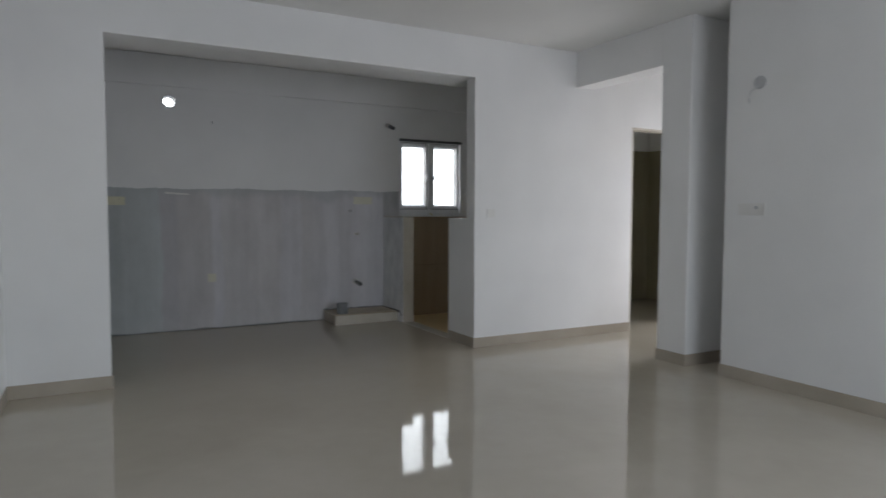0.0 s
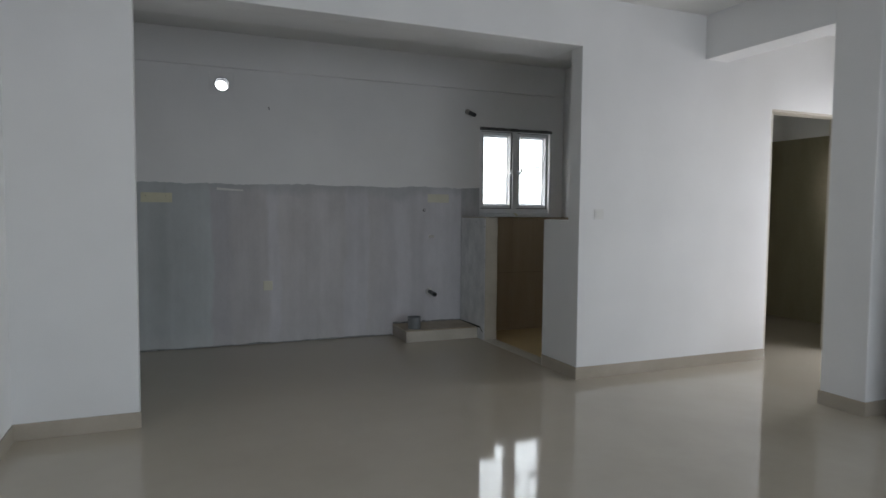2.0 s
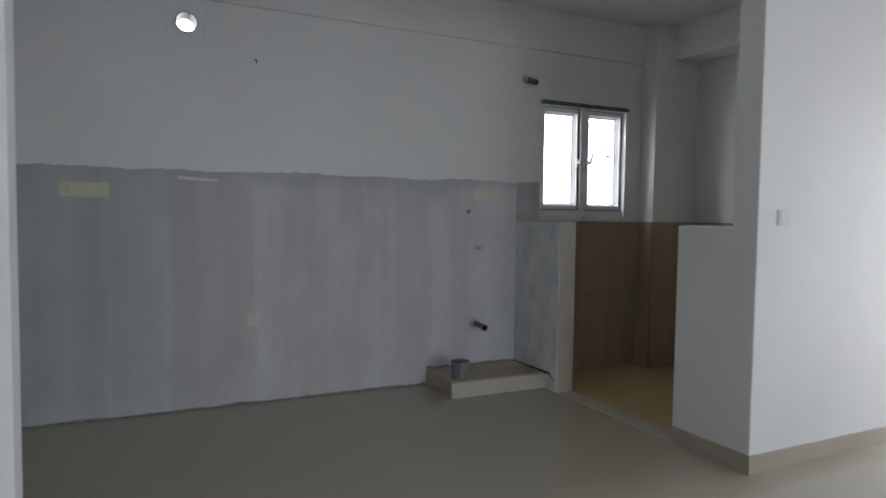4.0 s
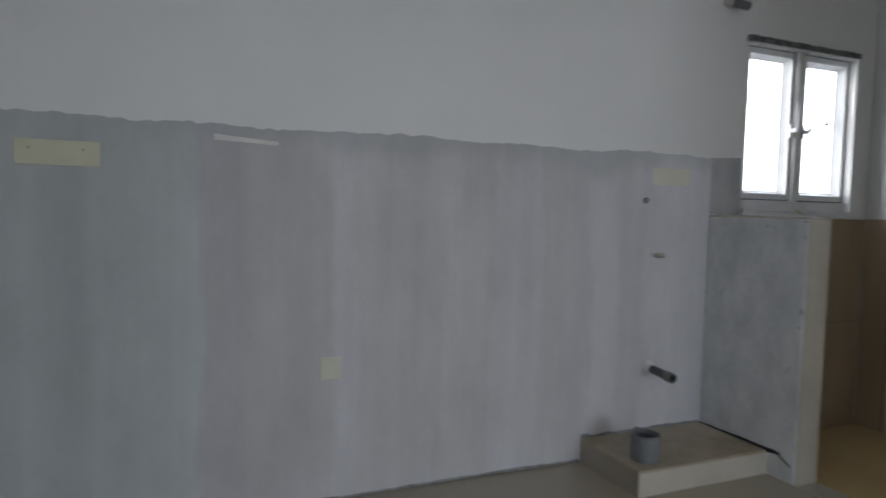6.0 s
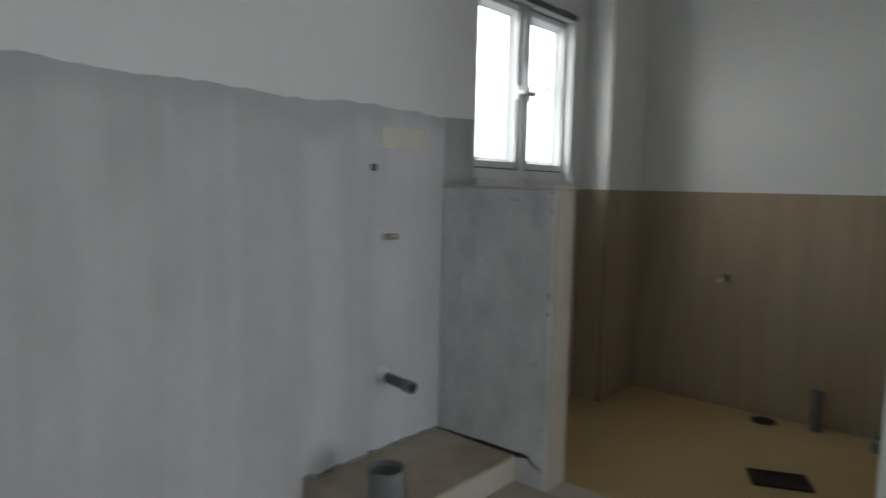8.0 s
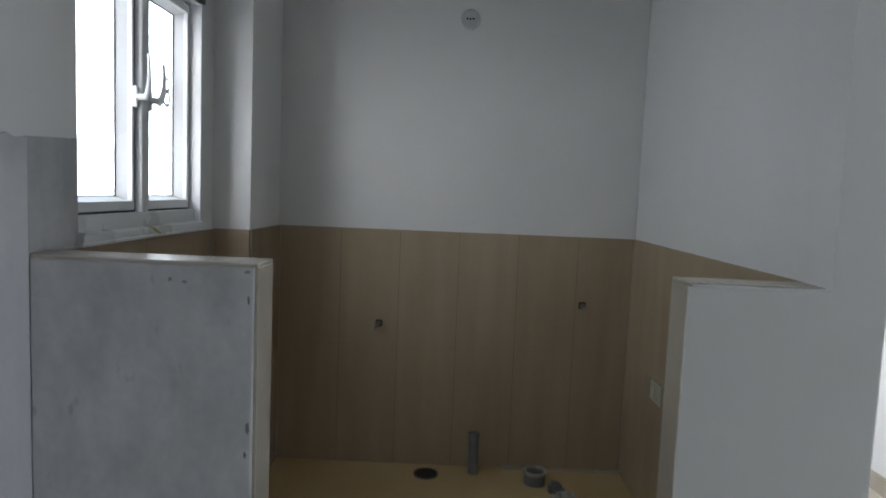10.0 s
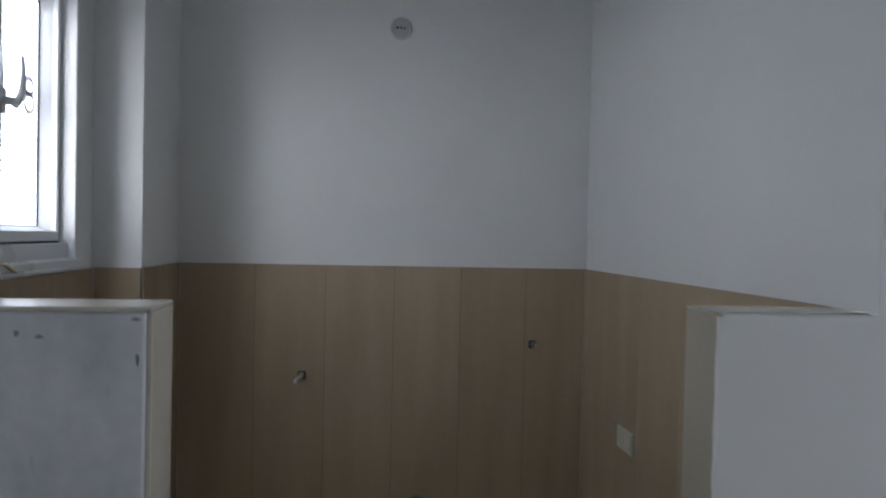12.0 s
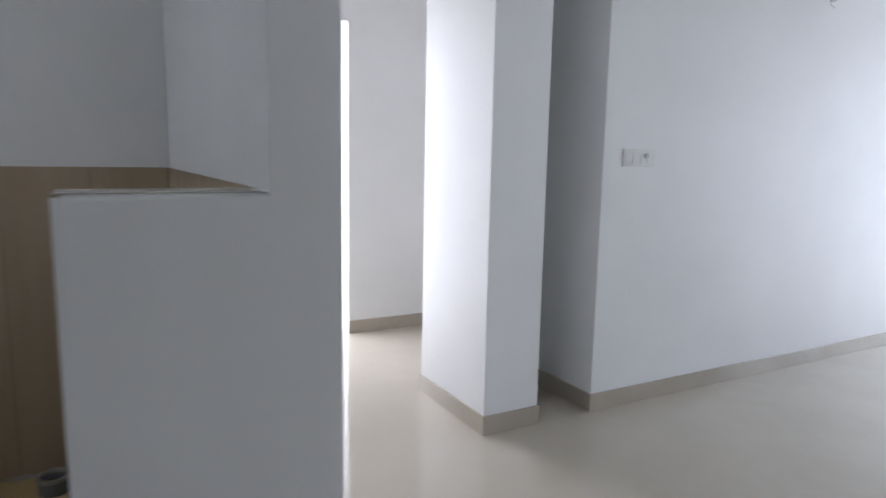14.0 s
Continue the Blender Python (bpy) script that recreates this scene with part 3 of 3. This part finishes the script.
tagged(tube("drain_pipe", [(-0.617, 1.775, 0.112), (-0.617, 1.775, 0.208), (-0.617, 1.775, 0.211), (-0.617, 1.775, 0.224)], [0.061, 0.061, 0.064, 0.064], PVC, None, 28, 0.005),
       "short grey plastic drain pipe standing on the plinth", "pipe")
waste = tagged(new("waste_pipe"), "dark grey plastic waste pipe stub out of the plaster", "pipe")
tube("body", [(-0.352, 2.083, 0.424), (-0.356, 1.93, 0.412), (-0.357, 1.905, 0.41)], [0.021, 0.021, 0.0205], DARKPIPE, waste, 20, 0.003)
tube("coupler", [(-0.3565, 1.945, 0.4132), (-0.3575, 1.902, 0.4098)], 0.0245, PVC, waste, 20, 0.004)
tube("collar", [(-0.351, 2.081, 0.425), (-0.353, 2.045, 0.421)], [0.032, 0.026], LIME, waste, 20)

tagged(tube("pipe_socket", [(-0.406, 2.0815, 1.237), (-0.406, 2.074, 1.237)], [0.014, 0.013], IRON, None, 16, 0.004), "small dark pipe socket in the plaster", "pipe")
elbow = tagged(new("water_elbow"), "small metal water elbow out of the plaster", "pipe")
tube("body", [(-0.345, 2.083, 0.974), (-0.345, 2.062, 0.974), (-0.338, 2.05, 0.974), (-0.315, 2.046, 0.974)], [0.014, 0.013, 0.013, 0.012], BRASS, elbow, 14)
tube("nut", [(-0.345, 2.0815, 0.974), (-0.345, 2.07, 0.974)], 0.019, LIME, elbow, 6)

vent = tagged(new("vent_pipe"), "dark pipe stub above the window", "pipe")
tube("body", [(0.055, 2.089, 2.246), (0.1, 1.99, 2.198)], 0.021, DARKPIPE, vent, 20, 0.004)
tube("coupler", [(0.0545, 2.088, 2.2465), (0.072, 2.05, 2.228)], 0.026, BRASS, vent, 20, 0.005)


PALE = surface("pale_filler", (0.66, 0.645, 0.54), (0.74, 0.725, 0.62), 0.8, 9, 80, 0.3)


def cover(name, x0, x1, z0, z1, holes, label, mat=CREAM):
    """A box cover sunk in the plaster, with screw holes and a ragged rim."""
    ob = tagged(new(name), label, "box cover", "box covers in the plaster")
    box("plate", x0, x1, 2.077, 2.0812, z0, z1, mat, 0.002, ob)
    for x, z in holes:
        tube("screw", [(x, 2.0775, z), (x, 2.0757, z)], 0.0045, DULL, ob, 10)
    return ob


cover("box_cover", -2.971, -2.725, 1.283, 1.366, ((-2.93, 1.337), (-2.775, 1.337)), "cream electrical box cover set in grey plaster")
cover("box_cover", -0.37, -0.14, 1.315, 1.398, (), "pale filled-in electrical box in grey plaster", PALE)
cover("box_cover", -1.97, -1.889, 0.492, 0.578, (), "small pale electrical box cover in grey plaster", PALE)
tagged(uneven_panel("putty_chip", -2.363, -2.137, lambda u: 1.398 - 0.006 * (u + 2.363) / 0.226 + 0.2 * top_w(u * 5), lambda u: 1.42 - 0.016 * (u + 2.363) / 0.226, 2.0765, 2.0815, LIME, 0.02),
       "white putty chip on the grey plaster", "putty")

# ---- stub wall edging ----
box("tile", 0.001, 0.13, 1.52, 2.081, 1.1662, 1.176, EDGE, 0.003, stub_wall)
box("tile", 0.006, 0.13, 1.52, 1.5295, -0.03, 1.166, EDGE, 0.002, stub_wall)
box("tile", 0.1185, 0.128, 1.53, 1.81, -0.03, 1.156, DADO, 0.0015, stub_wall)
box("tile", 0.1185, 0.128, 1.812, 2.081, -0.03, 1.156, DADO, 0.0015, stub_wall)
crack_points = [(-0.004 + 0.004 * noise.noise(Vector((0.3, k * 0.9, 0))), 2.078 - 0.0225 * k, 0.114 + 0.004 * noise.noise(Vector((1.3, k * 0.7, 0)))) for k in range(22)]
structure(tube("trim_crack", crack_points, [0.003 + 0.008 * (k / 21) ** 0.8 * (1 if k < 20 else 0.5) + 0.004 * noise.noise(Vector((2.3, k * 0.8, 0))) for k in range(22)], IRON, None, 10),
          "dark open crack beside the plinth", "crack")


structure(tube("trim_crack", [(-0.0015, 1.612 - 0.009 * k, 0.108 - 0.005 * k + 0.003 * noise.noise(Vector((k * 0.9, 5.1, 0)))) for k in range(8)],
               [0.0035, 0.003, 0.0032, 0.0025, 0.0028, 0.002, 0.002, 0.0012], IRON, None, 8), "thin dark crack in the foot of the stub wall", "crack")


def dent(y, z, dy, dz, seed):
    """A dark chip broken out of the plaster edge."""
    bm = bmesh.new()
    bmesh.ops.create_icosphere(bm, subdivisions=3, radius=1.0)
    for v in bm.verts:
        r = 0.75 + 0.6 * noise.noise(v.co * 1.7 + Vector((seed, 0, 0)))
        v.co = Vector((v.co.x * 0.0012, y + v.co.y * dy * r, z + v.co.z * dz * r))
    mesh_object("chip", bm, CEMENT, stub_wall)


for spot in ((1.545, 1.155, 0.008, 0.004, 1.0), (1.5415, 1.085, 0.004, 0.014, 2.0), (1.541, 0.765, 0.006, 0.016, 3.0), (1.546, 0.695, 0.005, 0.009, 4.0),
             (1.70, 1.125, 0.009, 0.004, 6.0), (1.735, 1.13, 0.006, 0.006, 7.0)):
    dent(*spot)
# ---- half wall edging ----
box("tile", 0.004, 0.13, 0.4665, 0.476, -0.03, 1.1692, DULL, 0.002, half_wall)
box("tile", 0.022, 0.13, 0.1385, 0.476, 1.1697, 1.173, EDGE, 0.001, half_wall)
# paint that laps over the tiled end with a torn edge
bm = bmesh.new()
laps = []
for k in range(61):
    z = 0.0 + 1.166 * k / 60
    reach = 0.010 + 0.008 * noise.noise(Vector((z * 5, 3.3, 0))) + 0.006 * noise.noise(Vector((z * 22, 1.3, 0)))
    laps.append([bm.verts.new(p) for p in ((-0.0009, 0.4762, z), (reach, 0.4762, z), (reach, 0.4776, z), (-0.0009, 0.4776, z))])
for p, q in zip(laps, laps[1:]):
    for k in range(4):
        bm.faces.new([p[k], p[(k + 1) % 4], q[(k + 1) % 4], q[k]])
bm.faces.new(laps[0])
bm.faces.new(laps[-1])
mesh_object("paint_lap", bm, PAINT, half_wall)
box("paint_lap", -0.0009, 0.0036, 0.4664, 0.4761, 0.0, 1.166, PAINT, 0, half_wall)
box("tile", 0.1185, 0.128, 0.14, 0.466, -0.03, 1.160, DADO, 0.0015, half_wall)
structure(box("threshold", 0.0, 0.13, 0.4765, 1.5195, -0.028, 0.003, EDGE, 0.003), "cream stone threshold at the utility step", "threshold")


foot_w = wander(2.9, 0.012, 9.0)
bm = bmesh.new()
ridge = []
for k in range(41):
    y = 0.15 + 0.6 * k / 40
    w = max(0.003, 0.012 + foot_w(y * 2))
    ridge.append([bm.verts.new(p) for p in ((1.6588, y, -0.0298), (1.6588 - w, y, -0.0298), (1.6588 - 0.4 * w, y, -0.0298 + 0.7 * w), (1.6588, y, -0.0298 + w))])
for p, q in zip(ridge, ridge[1:]):
    for k in range(4):
        bm.faces.new([p[k], p[(k + 1) % 4], q[(k + 1) % 4], q[k]])
bm.faces.new(ridge[0])
bm.faces.new(ridge[-1])
structure(mesh_object("trim_grout", bm, DULL), "pale ragged grout along the foot of the tiles", "grout")


# ---- utility: fittings ----
def water_point(y, z, label):
    ob = tagged(new("water_point"), label, "tap", "water points of the utility")
    bm = bmesh.new()
    add_box(bm, 1.652, 1.6585, y - 0.017, y + 0.017, z - 0.017, z + 0.017, 0.002)
    mesh_object("plate", bm, IRON, ob)
    tube("nipple", [(1.654, y, z), (1.63, y, z), (1.615, y, z)], [0.012, 0.011, 0.009], BRASS, ob, 14, 0.003)
    return ob


w1 = water_point(1.405, 0.699, "small capped metal water point in a brown tile")
tube("spout", [(1.622, 1.405, 0.695), (1.61, 1.42, 0.69), (1.605, 1.428, 0.675)], [0.009, 0.009, 0.008], BRASS, w1, 10)
water_point(0.387, 0.832, "small metal water point in a brown tile")

ring = tagged(new("junction_box"), "round grey junction box flush in the white wall", "box", "wall junction boxes")
tube("rim", [(1.6675, 1.008, 2.214), (1.66, 1.008, 2.214)], 0.05, SWITCH, ring, 28, 0.006)
tube("plate", [(1.6675, 1.008, 2.214), (1.6635, 1.008, 2.214)], 0.0435, BOXLIGHT, ring, 28)
for k in (-1, 0, 1):
    tube("wire_end", [(1.663, 1.008 + 0.014 * k, 2.216), (1.656, 1.008 + 0.016 * k, 2.212)], 0.004, IRON, ring, 8)

tagged(tube("floor_pipe", [(1.585, 0.9, -0.03), (1.587, 0.902, 0.15), (1.587, 0.902, 0.152), (1.588, 0.903, 0.176)], [0.026, 0.026, 0.029, 0.029], PVC, None, 20, 0.004),
       "upright grey plastic pipe on the utility floor", "pipe")
drain = tagged(new("floor_drain"), "open round dark drain hole in the utility floor", "drain")
tube("rim", [(1.545, 1.135, -0.0298), (1.545, 1.135, -0.024)], 0.062, DARKPIPE, drain, 28, 0.006)
tube("well", [(1.545, 1.135, -0.0298), (1.545, 1.135, -0.0275)], 0.055, IRON, drain, 28)

grate = tagged(new("floor_grate"), "black iron floor grate with bars", "grate")
gm = pose(0.817, 0.888, -0.03, 0, 0, 25)
frame_bm = bmesh.new()
for a in ((-0.075, -0.06, -0.115, 0.115), (0.06, 0.075, -0.115, 0.115), (-0.06, 0.06, -0.115, -0.1), (-0.06, 0.06, 0.1, 0.115)):
    add_box(frame_bm, *a, 0.0003, 0.014, 0.002)
mesh_object("frame", frame_bm, IRON, grate)
box("well", -0.06, 0.06, -0.1, 0.1, 0.0003, 0.003, IRON, 0, grate)
for k in range(7):
    box("bar", -0.06, 0.06, -0.092 + 0.0285 * k, -0.08 + 0.0285 * k, 0.004, 0.013, IRON, 0.001, grate)
grate.matrix_world = gm


def crumpled(name, x, y, z, size, mat, label, seed):
    """A crumpled cloth lump lying on the floor."""
    bm = bmesh.new()
    bmesh.ops.create_icosphere(bm, subdivisions=4, radius=1.0)
    for v in bm.verts:
        d = v.co.normalized()
        fold = abs(noise.noise(d * 2.1 + Vector((seed, 0, 0)))) + 0.5 * abs(noise.noise(d * 5.0 + Vector((0, seed, 0))))
        r = 0.65 + 0.75 * fold
        v.co = Vector((d.x * r * size[0], d.y * r * size[1], max(0.0, d.z * r * size[2] + 0.5 * size[2])))
    ob = mesh_object(name, bm, mat, smooth=True)
    ob.location = (x, y, z)
    return tagged(ob, label, "rag")


crumpled("rag", 1.31, 0.485, -0.0298, (0.062, 0.06, 0.03), RAG, "crumpled white plastic wrapper on the utility floor", 4.2)
crumpled("rag", 1.41, 0.51, -0.0298, (0.075, 0.04, 0.03), DARKPIPE, "crumpled dark grey cloth on the utility floor", 9.1)
joint = tagged(new("pipe_fitting"), "grey plastic pipe coupling standing on the utility floor", "pipe fitting")
tube("body", [(1.5, 0.6, -0.0298), (1.5, 0.6, 0.022)], 0.052, PVC, joint, 26, 0.006)
tube("rim", [(1.5, 0.6, 0.0222), (1.5, 0.6, 0.036)], 0.058, RAG, joint, 26, 0.012)


# ---- switches and wall boxes ----
def switch_plate(along, at, u, z, width, height, gangs, label):
    """A wall switch plate with rockers; along: the axis that the wall runs along, at: the wall's face, which looks the negative way."""
    ob = tagged(new("switch_plate"), label, "switch")

    def place(name, u0, u1, d0, d1, z0, z1, mat, bevel):
        if along == "x":
            return box(name, u0, u1, at - d1, at - d0, z0, z1, mat, bevel, ob)
        return box(name, at - d1, at - d0, u0, u1, z0, z1, mat, bevel, ob)

    place("plate", u - width / 2, u + width / 2, -0.002, 0.005, z - height / 2, z + height / 2, SWITCH, 0.002)
    step = (width - 0.02) / gangs
    for k in range(gangs):
        a = u - width / 2 + 0.01 + step * k
        place("rocker", a + 0.003, a + step - 0.003, 0.0052, 0.007, z - height * 0.3, z + height * 0.3, SWITCH, 0.001)
    return ob


plate = switch_plate("y", 1.145, -1.925, 1.25, 0.215, 0.085, 4, "white switch plate with rockers on a white wall")
tube("knob", [(1.1385, -1.965, 1.262), (1.13, -1.965, 1.262)], 0.012, BOXLIGHT, plate, 14)
switch_plate("x", 0.0, 0.171, 1.216, 0.082, 0.075, 1, "small white switch plate on a white wall")
util_switch = tagged(new("socket_plate"), "ivory socket plate on brown wall tiles", "socket")
box("plate", 1.09, 1.23, 0.1475, 0.156, 0.508, 0.594, IVORY, 0.002, util_switch)
box("rocker", 1.1, 1.155, 0.1562, 0.159, 0.522, 0.58, IVORY, 0.001, util_switch)
box("rocker", 1.165, 1.22, 0.1562, 0.159, 0.522, 0.58, IVORY, 0.001, util_switch)

lampbox = tagged(new("junction_box"), "grey wall junction box with a loose hanging wire", "box", "wall junction boxes")
tube("rim", [(1.1448, -1.962, 2.138), (1.137, -1.962, 2.138)], 0.045, BOXLIGHT, lampbox, 24, 0.008)
tube("plate", [(1.1448, -1.962, 2.138), (1.14, -1.962, 2.138)], 0.038, BOXLIGHT, lampbox, 24)
tube("wire", [(1.138, -1.96, 2.13), (1.12, -1.93, 2.10), (1.125, -1.895, 2.07), (1.13, -1.885, 2.035), (1.125, -1.9, 2.0)], 0.004, BOXLIGHT, lampbox, 8)
lampbox2 = tagged(new("junction_box"), "grey wall junction box with a loose curling wire", "box", "wall junction boxes")
tube("rim", [(1.1448, -3.36, 2.2), (1.137, -3.36, 2.2)], 0.045, BOXLIGHT, lampbox2, 24, 0.008)
tube("wire", [(1.138, -3.35, 2.19), (1.12, -3.30, 2.16), (1.12, -3.31, 2.13), (1.125, -3.36, 2.12)], 0.003, BOXLIGHT, lampbox2, 8)
lampbox3 = tagged(new("junction_box"), "grey wall junction box on a white wall", "box", "wall junction boxes")
tube("rim", [(-3.6698, -0.47, 2.45), (-3.66, -0.47, 2.45)], 0.05, BOXLIGHT, lampbox3, 24, 0.01)
tube("plate", [(-3.6698, -0.47, 2.45), (-3.665, -0.47, 2.45)], 0.041, BOXLIGHT, lampbox3, 24)

# ---- bathroom doorway lining ----
door_frame = structure(new("door_1"), "empty doorway with a cream lining, no door hung", "doorway")
box("jamb", 1.8852, 1.905, 0.004, 0.134, 0, 2.08, FRAMEWOOD, 0.003, door_frame)
box("jamb", 2.76, 2.7798, 0.004, 0.134, 0, 2.08, FRAMEWOOD, 0.003, door_frame)
box("head", 1.8852, 2.7798, 0.004, 0.134, 2.0802, 2.0998, FRAMEWOOD, 0.003, door_frame)

vent_window = structure(new("window_2"), "small white bathroom ventilator window", "window")
frame_mesh("frame", 2.3, 2.85, 1.25, 2.0, 0.04, 1.83, 1.9, UPVC, vent_window)
box("transom", 2.34, 2.81, 1.835, 1.895, 1.66, 1.72, UPVC, 0.003, vent_window)

# ---- brown tiles of the utility, piece by piece ----
ROWS = ((-0.03, 0.5845), (0.5849, DADO_TOP))


def tile_run(parent, axis, face, depth, cuts, rows=ROWS, mat=DADO):
    """Tiles on a wall face, between the cuts; they stand proud of it by depth (its sign tells which way)."""
    c, d = sorted((face + math.copysign(0.0004, depth), face + depth * 0.82))
    low, high = rows[0][0] + 0.001, rows[-1][1] - 0.001
    if axis == "x":
        box("grout", c, d, cuts[0] + 0.001, cuts[-1] - 0.001, low, high, GROUT, 0, parent)
    else:
        box("grout", cuts[0] + 0.001, cuts[-1] - 0.001, c, d, low, high, GROUT, 0, parent)
    a, b = sorted((face + depth * 0.83, face + depth))
    for u0, u1 in zip(cuts, cuts[1:]):
        for z0, z1 in rows:
            bm = bmesh.new()
            if axis == "x":
                add_box(bm, a, b, u0 + 0.0009, u1 - 0.0009, z0, z1)
            else:
                add_box(bm, u0 + 0.0009, u1 - 0.0009, a, b, z0, z1)
            mesh_object("tile", bm, mat, parent)


tile_run(wall_utility, "x", 1.668, -0.009, (0.1463, 0.421, 0.717, 1.014, 1.311, 1.607, 1.9157))
tile_run(wall_front, "y", 0.138, 0.009, (0.13, 0.468, 0.767, 1.066, 1.365, 1.658))
tile_run(wall_back, "y", 2.09, -0.009, (0.13, 0.3, 0.6, 0.9, 1.2), ((-0.03, 0.583), (0.586, 1.172)))
tile_run(column_utility, "y", 1.924, -0.009, (1.202, 1.43, 1.658))
tile_run(column_utility, "x", 1.21, -0.009, (1.925, 2.08))
